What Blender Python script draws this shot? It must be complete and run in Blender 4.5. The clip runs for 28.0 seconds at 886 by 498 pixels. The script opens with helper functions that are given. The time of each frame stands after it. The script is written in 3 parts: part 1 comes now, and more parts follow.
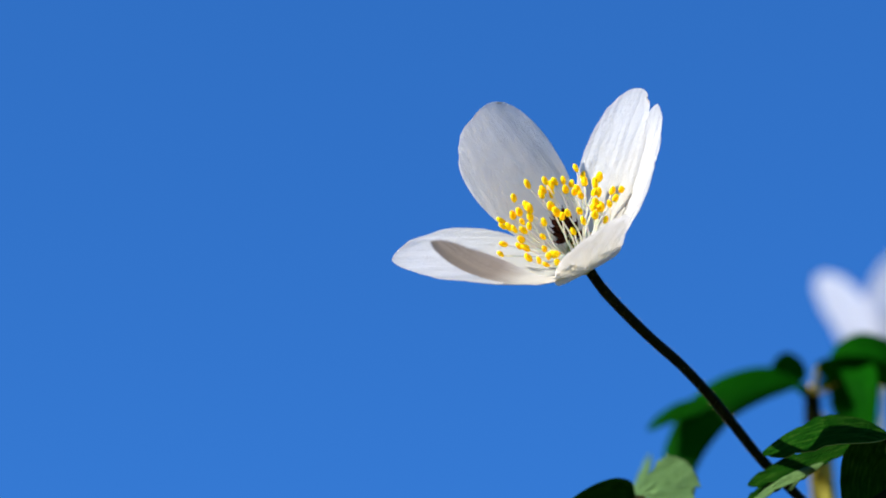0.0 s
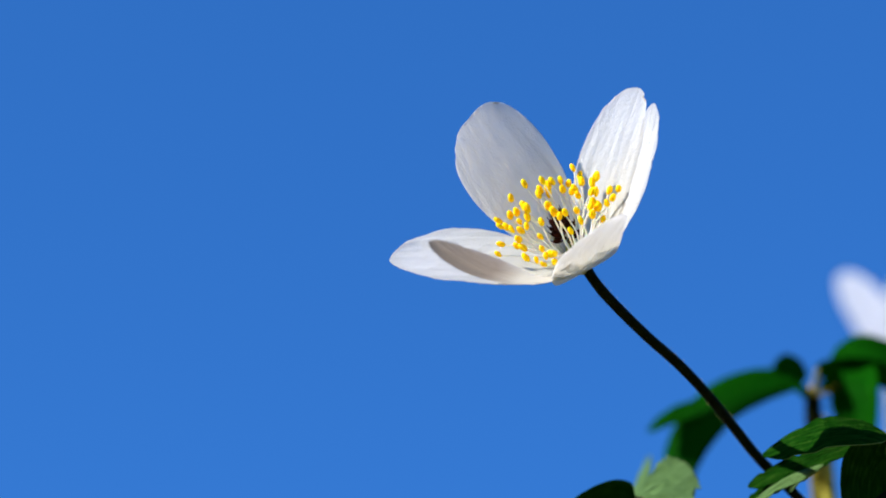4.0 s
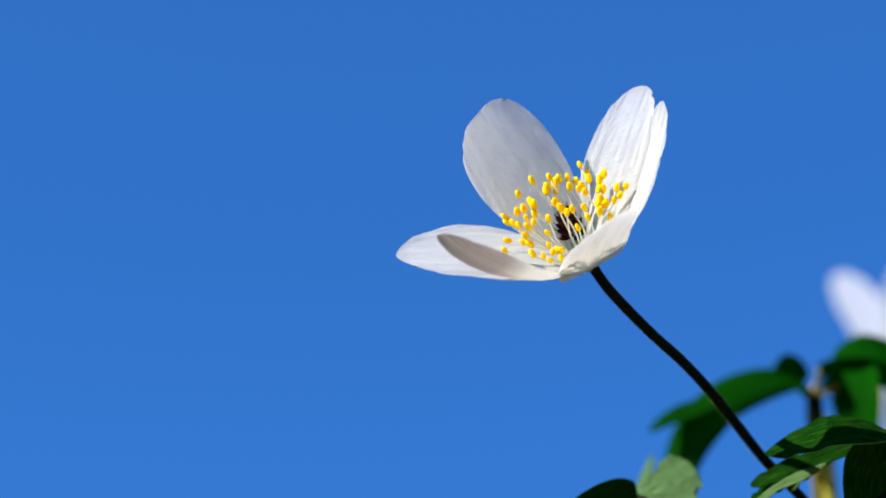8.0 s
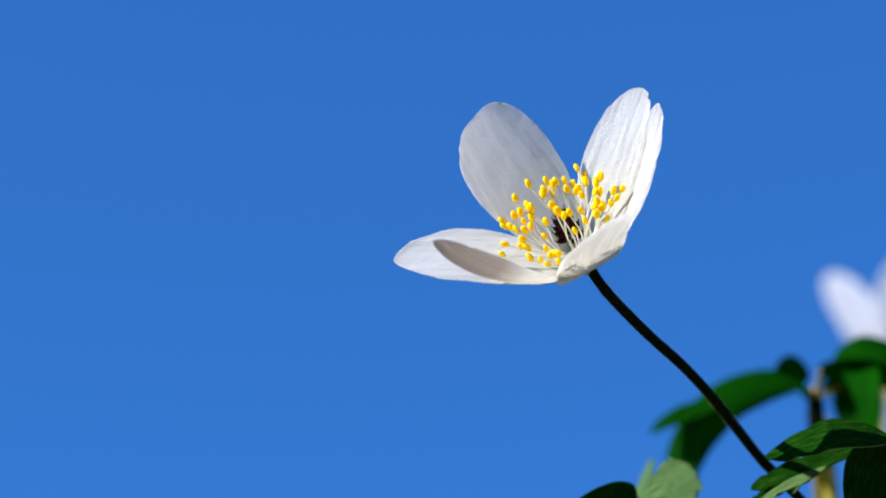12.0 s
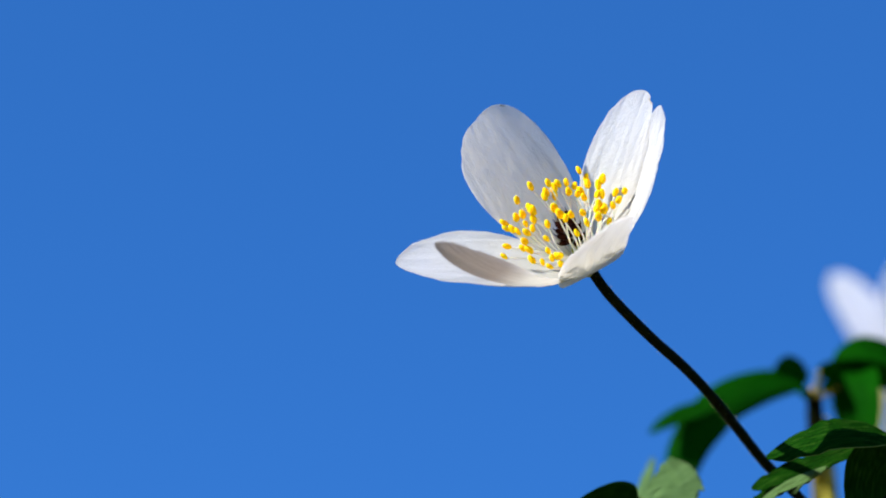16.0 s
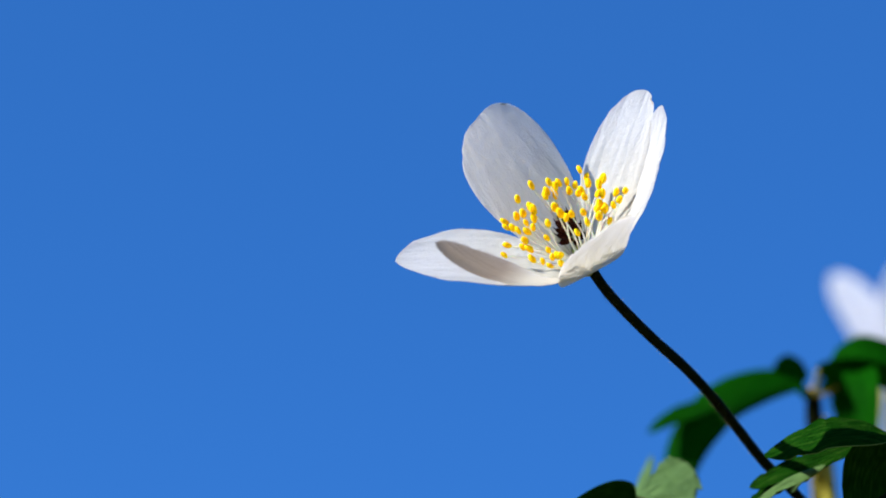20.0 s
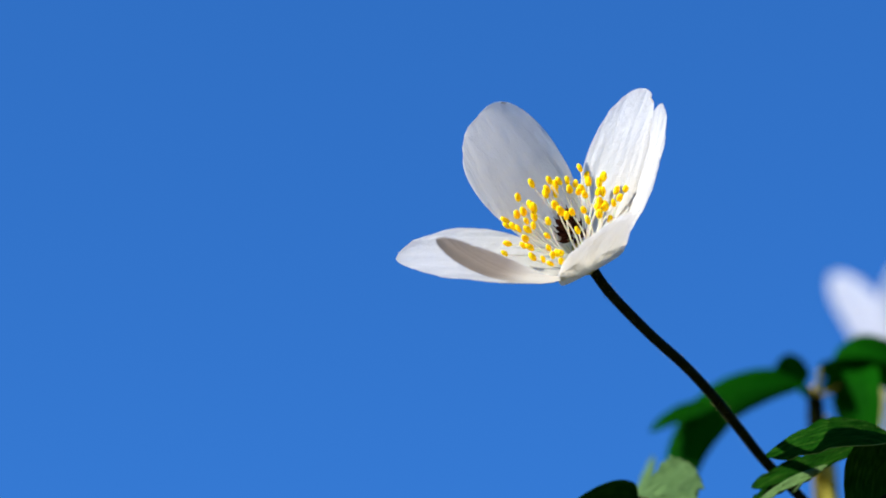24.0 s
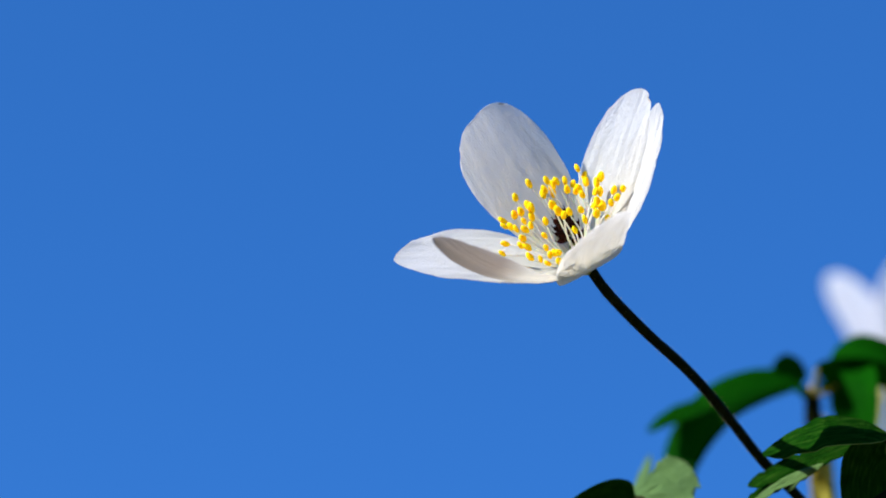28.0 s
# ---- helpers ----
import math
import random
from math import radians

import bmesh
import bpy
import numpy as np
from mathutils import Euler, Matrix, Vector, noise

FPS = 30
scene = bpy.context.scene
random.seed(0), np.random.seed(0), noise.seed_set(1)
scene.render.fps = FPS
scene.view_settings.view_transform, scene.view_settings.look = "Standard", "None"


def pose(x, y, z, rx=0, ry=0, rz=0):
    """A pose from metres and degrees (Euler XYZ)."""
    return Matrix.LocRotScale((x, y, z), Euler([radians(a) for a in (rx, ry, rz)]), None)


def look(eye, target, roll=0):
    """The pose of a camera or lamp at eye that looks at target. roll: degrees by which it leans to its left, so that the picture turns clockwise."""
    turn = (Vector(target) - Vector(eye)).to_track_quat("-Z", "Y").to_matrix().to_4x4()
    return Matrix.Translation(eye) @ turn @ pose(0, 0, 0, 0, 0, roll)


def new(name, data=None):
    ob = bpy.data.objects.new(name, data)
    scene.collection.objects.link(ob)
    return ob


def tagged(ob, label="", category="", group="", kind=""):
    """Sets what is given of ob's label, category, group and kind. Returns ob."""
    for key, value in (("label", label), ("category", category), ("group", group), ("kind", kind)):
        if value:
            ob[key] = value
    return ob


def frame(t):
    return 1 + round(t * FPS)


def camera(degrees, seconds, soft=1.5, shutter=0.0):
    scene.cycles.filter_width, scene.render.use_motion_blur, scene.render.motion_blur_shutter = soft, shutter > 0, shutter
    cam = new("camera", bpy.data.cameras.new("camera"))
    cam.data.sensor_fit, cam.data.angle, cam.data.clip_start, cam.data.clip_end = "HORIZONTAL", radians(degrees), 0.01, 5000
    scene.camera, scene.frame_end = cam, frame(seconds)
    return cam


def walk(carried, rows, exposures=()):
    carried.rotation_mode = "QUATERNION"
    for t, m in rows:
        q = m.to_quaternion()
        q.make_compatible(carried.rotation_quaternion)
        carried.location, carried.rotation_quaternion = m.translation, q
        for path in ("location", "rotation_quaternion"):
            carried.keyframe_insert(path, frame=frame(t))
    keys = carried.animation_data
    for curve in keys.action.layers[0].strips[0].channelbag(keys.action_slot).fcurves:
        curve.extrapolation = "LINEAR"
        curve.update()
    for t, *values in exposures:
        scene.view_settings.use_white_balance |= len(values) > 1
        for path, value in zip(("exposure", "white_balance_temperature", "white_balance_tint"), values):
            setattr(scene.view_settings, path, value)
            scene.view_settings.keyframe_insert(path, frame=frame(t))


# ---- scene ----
# ---- camera: low over the wood floor, tilted up into the sky ----
TILT = pose(0, 0, 0.04, 27, 0, 0)
cam = camera(20, 28.0, soft=1.8)
cam.data.dof.use_dof = True
cam.data.dof.focus_distance = 0.303
cam.data.dof.aperture_fstop = 17.5
walk(cam, [(0.0, TILT @ pose(0, 0, 0, 90)), (28.0, TILT @ pose(0, 0, 0, 90))], [(0.0, 0.95), (28.0, 0.95)])

# ---- sky and sun ----
SUN_TO = (TILT.to_3x3() @ Vector((-0.77, -0.04, 0.635))).normalized()
world = bpy.data.worlds.new("sky")
scene.world = world
world.use_nodes = True
wn, wl = world.node_tree.nodes, world.node_tree.links
sky = wn.new("ShaderNodeTexSky")
sky.sky_type, sky.sun_disc = "NISHITA", False
sky.sun_elevation = math.asin(SUN_TO.z)
sky.sun_rotation = math.atan2(SUN_TO.x, SUN_TO.y)
sky.air_density, sky.dust_density, sky.ozone_density = 0.6, 0.0, 6.0
deep = wn.new("ShaderNodeMix")
deep.data_type, deep.blend_type = "RGBA", "MULTIPLY"
deep.inputs["Factor"].default_value = 1.0
deep.inputs[7].default_value = (0.30, 0.76, 1.10, 1)
even = wn.new("ShaderNodeMix")
even.data_type = "RGBA"
even.inputs["Factor"].default_value = 0.45
even.inputs[7].default_value = (0.166, 0.886, 3.09, 1)
wl.new(sky.outputs["Color"], deep.inputs[6])
wl.new(deep.outputs[2], even.inputs[6])
wl.new(even.outputs[2], wn["Background"].inputs["Color"])
wn["Background"].inputs["Strength"].default_value = 0.11
sun = new("sun", bpy.data.lights.new("sun", "SUN"))
sun.data.energy, sun.data.angle, sun.data.color = 4.4, radians(0.53), (1.0, 0.955, 0.89)
sun.matrix_world = look(SUN_TO * 10, (0, 0, 0))

MM = 0.001


def spot(x, y, z):
    """A place in millimetres across, along and above the line of sight, in the world."""
    return TILT @ (Vector((x, y, z)) * MM)


# ---- materials ----
def material(name):
    m = bpy.data.materials.new(name)
    m.use_nodes = True
    m.node_tree.nodes.clear()
    return m, m.node_tree.nodes, m.node_tree.links


def node(nodes, kind, **values):
    n = nodes.new("ShaderNode" + kind)
    for key, value in values.items():
        n.inputs[key.replace("_", " ")].default_value = value
    return n


def ramp(nodes, links, source, stops):
    r = nodes.new("ShaderNodeValToRGB")
    el = r.color_ramp.elements
    while len(el) < len(stops):
        el.new(0.5)
    for e, (at, colour) in zip(el, stops):
        e.position, e.color = at, (*colour, 1)
    links.new(source, r.inputs["Fac"])
    return r.outputs["Color"]


def stretched(nodes, links, scale, detail=4.0, rough=0.55, source="UV"):
    """Noise over the UV map (u across a blade, v along it), drawn out by the scale."""
    tc = nodes.new("ShaderNodeTexCoord")
    mp = node(nodes, "Mapping")
    mp.inputs["Scale"].default_value = scale
    links.new(tc.outputs[source], mp.inputs["Vector"])
    info = nodes.new("ShaderNodeObjectInfo")
    add = nodes.new("ShaderNodeVectorMath")
    links.new(mp.outputs["Vector"], add.inputs[0])
    links.new(info.outputs["Random"], add.inputs[1])
    tx = node(nodes, "TexNoise", Scale=1.0, Detail=detail, Roughness=rough)
    links.new(add.outputs[0], tx.inputs["Vector"])
    return tx.outputs["Fac"]


def thin(name, stops, coarse, fine, through_colour, through_share, gloss, rough, bump, depth, veins=0.0, base=None, grain=0.0001, base_ends=(0.15, 0.60), scatter=0.0):
    """A thin living sheet: matt, lets light through, with a weak gloss and a drawn-out relief."""
    m, n, l = material(name)
    big = stretched(n, l, coarse)
    small = stretched(n, l, fine, 5.0, 0.65)
    colour = ramp(n, l, big, stops)
    glow = None
    if base:
        tc = n.new("ShaderNodeTexCoord")
        split = n.new("ShaderNodeSeparateXYZ")
        l.new(tc.outputs["UV"], split.inputs[0])
        fade = node(n, "MapRange")
        for key, value in (("From Min", base_ends[0]), ("From Max", base_ends[1]), ("To Min", 1.0), ("To Max", 0.0)):
            fade.inputs[key].default_value = value
        l.new(split.outputs["Y"], fade.inputs["Value"])
        tint = []
        for source in (colour, None):
            mixed = n.new("ShaderNodeMix")
            mixed.data_type = "RGBA"
            l.new(fade.outputs["Result"], mixed.inputs["Factor"])
            if source:
                l.new(source, mixed.inputs[6])
            else:
                mixed.inputs[6].default_value = (*through_colour, 1)
            mixed.inputs[7].default_value = (*base, 1)
            tint.append(mixed.outputs[2])
        colour, glow = tint
    b = node(n, "Bump", Strength=bump, Distance=depth)
    mix_h = n.new("ShaderNodeMath")
    mix_h.operation = "ADD"
    l.new(big, mix_h.inputs[0])
    l.new(small, mix_h.inputs[1])
    l.new(mix_h.outputs[0], b.inputs["Height"])
    if veins:
        tc = n.new("ShaderNodeTexCoord")
        split = n.new("ShaderNodeSeparateXYZ")
        l.new(tc.outputs["UV"], split.inputs[0])

        def maths(kind, a, c):
            m_ = n.new("ShaderNodeMath")
            m_.operation = kind
            for socket, value in zip(m_.inputs, (a, c)):
                if isinstance(value, (int, float)):
                    socket.default_value = value
                elif value is not None:
                    l.new(value, socket)
            return m_.outputs[0]

        off = maths("ABSOLUTE", split.outputs["X"], None)
        run = maths("SUBTRACT", maths("MULTIPLY", split.outputs["Y"], 50.0), maths("MULTIPLY", off, 17.0))
        wave = maths("POWER", maths("ABSOLUTE", maths("SINE", maths("ADD", run, maths("MULTIPLY", big, 9.0)), None), None), 0.6)
        rib = maths("MINIMUM", maths("MULTIPLY", off, 9.0), 1.0)
        relief = maths("MULTIPLY", maths("MULTIPLY", wave, rib), veins)
        l.new(maths("ADD", mix_h.outputs[0], relief), b.inputs["Height"])
    front = node(n, "BsdfDiffuse", Roughness=0.3)
    back = node(n, "BsdfTranslucent", Color=(*through_colour, 1))
    shine = node(n, "BsdfGlossy", Roughness=rough)
    for s in (front, back):
        l.new(b.outputs["Normal"], s.inputs["Normal"])
    grit = node(n, "Bump", Strength=1.0, Distance=grain)
    l.new(stretched(n, l, (45.0, 70.0, 1.0), 2.0, 0.7), grit.inputs["Height"])
    l.new(b.outputs["Normal"], grit.inputs["Normal"])
    l.new(grit.outputs["Normal"], shine.inputs["Normal"])
    l.new(colour, front.inputs["Color"])
    if glow:
        l.new(glow, back.inputs["Color"])
    mix = node(n, "MixShader", Fac=through_share)
    l.new(front.outputs[0], mix.inputs[1])
    l.new(back.outputs[0], mix.inputs[2])
    body = mix.outputs[0]
    if scatter:
        deep_in = node(n, "SubsurfaceScattering", Scale=0.002, Radius=(1.0, 0.9, 0.75), IOR=1.3)
        l.new(colour, deep_in.inputs["Color"])
        l.new(b.outputs["Normal"], deep_in.inputs["Normal"])
        soft_mix = node(n, "MixShader", Fac=scatter)
        l.new(body, soft_mix.inputs[1])
        l.new(deep_in.outputs[0], soft_mix.inputs[2])
        body = soft_mix.outputs[0]
    top = node(n, "MixShader", Fac=gloss)
    l.new(body, top.inputs[1])
    l.new(shine.outputs[0], top.inputs[2])
    out = n.new("ShaderNodeOutputMaterial")
    l.new(top.outputs[0], out.inputs["Surface"])
    return m


def solid(name, stops, scale, rough, bump=0.3, depth=0.0001, sss=0.0, clear=0.0):
    m, n, l = material(name)
    tc = n.new("ShaderNodeTexCoord")
    tx = node(n, "TexNoise", Scale=scale, Detail=5.0, Roughness=0.6)
    l.new(tc.outputs["Object"], tx.inputs["Vector"])
    p = node(n, "BsdfPrincipled", Roughness=rough)
    p.inputs["Specular IOR Level"].default_value = 0.02
    if sss:
        p.inputs["Subsurface Weight"].default_value = sss
        p.inputs["Subsurface Scale"].default_value = 0.0007
        p.inputs["Subsurface Radius"].default_value = (1.0, 0.6, 0.2)
    l.new(ramp(n, l, tx.outputs["Fac"], stops), p.inputs["Base Color"])
    b = node(n, "Bump", Strength=bump, Distance=depth)
    l.new(tx.outputs["Fac"], b.inputs["Height"])
    l.new(b.outputs["Normal"], p.inputs["Normal"])
    out = n.new("ShaderNodeOutputMaterial")
    if clear:
        pass_on = node(n, "MixShader", Fac=clear)
        l.new(p.outputs[0], pass_on.inputs[1])
        l.new(n.new("ShaderNodeBsdfTransparent").outputs[0], pass_on.inputs[2])
        l.new(pass_on.outputs[0], out.inputs["Surface"])
    else:
        l.new(p.outputs[0], out.inputs["Surface"])
    return m


# Cream towards the base: the petal's own tint plus light bounced inside the cup.
PETAL = thin("white_petal", [(0.25, (0.73, 0.725, 0.71)), (0.5, (0.82, 0.815, 0.80)), (0.8, (0.88, 0.875, 0.86))],
             (4.5, 1.5, 1.0), (34.0, 42.0, 1.0), (0.79, 0.765, 0.725), 0.57, 0.11, 0.27, 0.6, 0.0006, base=(0.89, 0.85, 0.70), grain=0.0006, scatter=0.45, base_ends=(0.2, 0.85))
PETAL_BACK = thin("white_petal_outside", [(0.25, (0.78, 0.765, 0.755)), (0.5, (0.84, 0.83, 0.82)), (0.8, (0.89, 0.88, 0.875))],
                  (4.5, 1.5, 1.0), (26.0, 14.0, 1.0), (0.93, 0.89, 0.84), 0.65, 0.045, 0.16, 0.6, 0.0005, base=(0.95, 0.94, 0.90), grain=0.0005, scatter=0.6)
# Brownish flush, darkened for the petal's shaded side; pale base imitates light through it.
PETAL_FLUSH_SHADE = thin("flushed_shaded_petal", [(0.25, (0.56, 0.51, 0.485)), (0.5, (0.68, 0.63, 0.605)), (0.8, (0.77, 0.73, 0.71))],
                     (4.5, 1.5, 1.0), (26.0, 14.0, 1.0), (0.68, 0.62, 0.575), 0.66, 0.03, 0.2, 0.7, 0.0005, base=(0.95, 0.93, 0.88), base_ends=(0.48, 0.66))
# Second flower's white petals, with the blue of skylit shade mixed into the colour.
PETAL_SKY_TINT = thin("sky_tinted_white_petal", [(0.25, (0.76, 0.79, 0.86)), (0.5, (0.83, 0.855, 0.91)), (0.8, (0.88, 0.90, 0.94))],
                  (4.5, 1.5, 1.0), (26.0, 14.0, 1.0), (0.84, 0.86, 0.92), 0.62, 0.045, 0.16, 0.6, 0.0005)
BROWN_EDGE = solid("withered_edge", [(0.3, (0.30, 0.23, 0.15)), (0.7, (0.55, 0.47, 0.38))], 1500, 0.7)
# The pale last stops mottle the green and imitate sunlit glints on it.
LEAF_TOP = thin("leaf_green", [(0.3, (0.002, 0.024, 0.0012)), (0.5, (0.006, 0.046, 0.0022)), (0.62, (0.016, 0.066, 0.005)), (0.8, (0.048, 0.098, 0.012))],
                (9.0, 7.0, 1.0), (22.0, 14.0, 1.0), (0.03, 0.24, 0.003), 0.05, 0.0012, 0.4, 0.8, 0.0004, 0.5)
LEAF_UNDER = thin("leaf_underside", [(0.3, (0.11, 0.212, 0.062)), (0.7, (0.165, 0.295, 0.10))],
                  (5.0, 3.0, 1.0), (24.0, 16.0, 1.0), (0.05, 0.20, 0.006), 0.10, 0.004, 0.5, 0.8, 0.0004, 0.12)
LEAF_FRESH = thin("fresh_leaf_green", [(0.3, (0.002, 0.050, 0.0005)), (0.55, (0.003, 0.078, 0.0008)), (0.8, (0.012, 0.115, 0.002))],
                  (9.0, 7.0, 1.0), (22.0, 14.0, 1.0), (0.03, 0.30, 0.002), 0.14, 0.002, 0.5, 0.8, 0.0004, 0.4)
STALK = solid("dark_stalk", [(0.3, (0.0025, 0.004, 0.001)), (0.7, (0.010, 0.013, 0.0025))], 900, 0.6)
PALE_STALK = solid("yellow_green_stalk", [(0.3, (0.27, 0.23, 0.02)), (0.7, (0.42, 0.38, 0.07))], 600, 0.5)
OLIVE_STALK = solid("olive_stalk", [(0.3, (0.10, 0.085, 0.008)), (0.7, (0.17, 0.14, 0.016))], 600, 0.5)
HAIR = solid("pale_hair", [(0.3, (0.22, 0.185, 0.08)), (0.7, (0.34, 0.30, 0.15))], 900, 0.6)
FILAMENT = solid("white_filament", [(0.3, (0.90, 0.89, 0.76)), (0.7, (0.95, 0.95, 0.88))], 700, 0.45, sss=0.4, clear=0.3)
ANTHER = solid("yellow_pollen", [(0.3, (0.94, 0.51, 0.004)), (0.7, (1.0, 0.71, 0.008))], 2600, 0.75, 0.4, 0.00006, sss=0.7)
PISTIL = solid("dark_pistil", [(0.3, (0.010, 0.003, 0.002)), (0.7, (0.05, 0.014, 0.008))], 1500, 0.5)
RECEPTACLE = solid("green_receptacle", [(0.3, (0.22, 0.26, 0.06)), (0.7, (0.42, 0.44, 0.16))], 900, 0.5)
NODE_PALE = solid("pale_petiole", [(0.3, (0.19, 0.19, 0.065)), (0.7, (0.29, 0.29, 0.11))], 500, 0.6)
NODE_BROWN = solid("node_brown", [(0.3, (0.28, 0.18, 0.035)), (0.7, (0.42, 0.29, 0.07))], 500, 0.6)
SOIL = solid("leaf_litter", [(0.25, (0.105, 0.085, 0.040)), (0.5, (0.165, 0.145, 0.072)), (0.75, (0.215, 0.20, 0.10))], 60, 0.95, 0.8, 0.01)


# ---- builders ----
def part(name, bm, mat, parent, label="", origin=None, smooth=True):
    """Links a bmesh as one mesh under a thing or part; origin: the parent's place, where bm is in world space."""
    if origin is not None:
        bmesh.ops.translate(bm, vec=-Vector(origin), verts=bm.verts)
    me = bpy.data.meshes.new(name)
    bm.to_mesh(me)
    bm.free()
    for one in (mat if isinstance(mat, (list, tuple)) else (mat,)):
        me.materials.append(one)
    if smooth:
        me.shade_smooth()
    ob = new(name, me)
    ob.parent = parent
    return tagged(ob, label)


def shell(bm, point, ns, nu, thick, breadth, stains=(), rim_side=0, rim_thick=0.25):
    """A closed thin sheet over u in -1..1 and s in 0..1; point(u, s) gives its place, breadth(s) its share of the greatest width. The lower side takes material 1, the rim that of rim_side, stains (u from, u to, s from, s to) take material 2."""
    layer = bm.loops.layers.uv.verify()
    us = [math.sin(math.pi / 2 * (-1 + 2 * i / nu)) for i in range(nu + 1)]
    ss = [0.5 - 0.5 * math.cos(math.pi * j / ns) for j in range(ns + 1)]
    grid = [[point(u, s) for u in us] for s in ss]
    normals = [[None] * (nu + 1) for _ in ss]
    for j in range(ns + 1):
        for i in range(nu + 1):
            a = grid[j][min(i + 1, nu)] - grid[j][max(i - 1, 0)]
            b = grid[min(j + 1, ns)][i] - grid[max(j - 1, 0)][i]
            n = a.cross(b)
            normals[j][i] = n.normalized() if n.length > 1e-16 else (normals[j - 1][i] if j else Vector((0, 0, 1)))
    wide = [breadth(s) for s in ss]
    sheets = []
    for sign in (0.5, -0.5):
        sheets.append([[bm.verts.new(grid[j][i] + normals[j][i] * (sign * thick * (rim_thick + (1 - rim_thick) * (1 - us[i] ** 6) * (1 - ss[j] ** 8))))
                        for i in range(nu + 1)] for j in range(ns + 1)])
    up, low = sheets

    def face(vs, coords, index):
        try:
            f = bm.faces.new(vs)
        except ValueError:
            return
        f.material_index = index
        for loop, c in zip(f.loops, coords):
            loop[layer].uv = c

    for j in range(ns):
        for i in range(nu):
            c = [(us[i] * wide[j], ss[j]), (us[i + 1] * wide[j], ss[j]), (us[i + 1] * wide[j + 1], ss[j + 1]), (us[i] * wide[j + 1], ss[j + 1])]
            u, s = (us[i] + us[i + 1]) / 2, (ss[j] + ss[j + 1]) / 2
            worn = any(a <= u <= b and e <= s <= f for a, b, e, f in stains)
            face((up[j][i], up[j][i + 1], up[j + 1][i + 1], up[j + 1][i]), c, 2 if worn else 0)
            face((low[j][i], low[j + 1][i], low[j + 1][i + 1], low[j][i + 1]), [c[0], c[3], c[2], c[1]], 2 if worn else 1)
    rim = [(0, i) for i in range(nu)] + [(j, nu) for j in range(ns)] + [(ns, i) for i in range(nu, 0, -1)] + [(j, 0) for j in range(ns, 0, -1)]
    for k, (j, i) in enumerate(rim):
        j2, i2 = rim[(k + 1) % len(rim)]
        c = [(us[i] * wide[j], ss[j]), (us[i] * wide[j], ss[j]), (us[i2] * wide[j2], ss[j2]), (us[i2] * wide[j2], ss[j2])]
        face((up[j][i], low[j][i], low[j2][i2], up[j2][i2]), c, rim_side)


def spline(points, n):
    """n + 1 places on a smooth curve through the points."""
    pts = [Vector(p) for p in points]
    ext = [2 * pts[0] - pts[1], *pts, 2 * pts[-1] - pts[-2]]
    out = []
    for k in range(n + 1):
        x = k / n * (len(pts) - 1)
        i = min(int(x), len(pts) - 2)
        t = x - i
        a, b, c, d = ext[i:i + 4]
        out.append(0.5 * (2 * b + (c - a) * t + (2 * a - 5 * b + 4 * c - d) * t * t + (3 * b - a - 3 * c + d) * t ** 3))
    return out


def tube(bm, path, radius, sides=10):
    """A round stalk along the path; radius(s) in metres."""
    rings = []
    side = None
    for k, p in enumerate(path):
        d = (path[min(k + 1, len(path) - 1)] - path[max(k - 1, 0)]).normalized()
        if side is None:
            side = d.orthogonal().normalized()
        side = (side - d * side.dot(d)).normalized()
        up = d.cross(side)
        r = radius(k / (len(path) - 1))
        rings.append([bm.verts.new(p + (side * math.cos(a) + up * math.sin(a)) * r) for a in (2 * math.pi * i / sides for i in range(sides))])
    for a, b in zip(rings, rings[1:]):
        for i in range(sides):
            bm.faces.new((a[i], a[(i + 1) % sides], b[(i + 1) % sides], b[i]))
    bm.faces.new(rings[0][::-1])
    bm.faces.new(rings[-1])


def blob(bm, m, squash=None, rings=7, sides=10):
    """A closed rounded body of radius 1 under the matrix m; squash(v) reshapes it first."""
    top, bottom = None, None
    rows = []
    for j in range(1, rings):
        th = math.pi * j / rings
        rows.append([Vector((math.sin(th) * math.cos(2 * math.pi * i / sides), math.sin(th) * math.sin(2 * math.pi * i / sides), math.cos(th))) for i in range(sides)])
    f = squash or (lambda v: v)
    vs = [[bm.verts.new(m @ f(v)) for v in row] for row in rows]
    top, bottom = bm.verts.new(m @ f(Vector((0, 0, 1)))), bm.verts.new(m @ f(Vector((0, 0, -1))))
    for a, b in zip(vs, vs[1:]):
        for i in range(sides):
            bm.faces.new((a[i], b[i], b[(i + 1) % sides], a[(i + 1) % sides]))
    for i in range(sides):
        bm.faces.new((top, vs[0][i], vs[0][(i + 1) % sides]))
        bm.faces.new((bottom, vs[-1][(i + 1) % sides], vs[-1][i]))


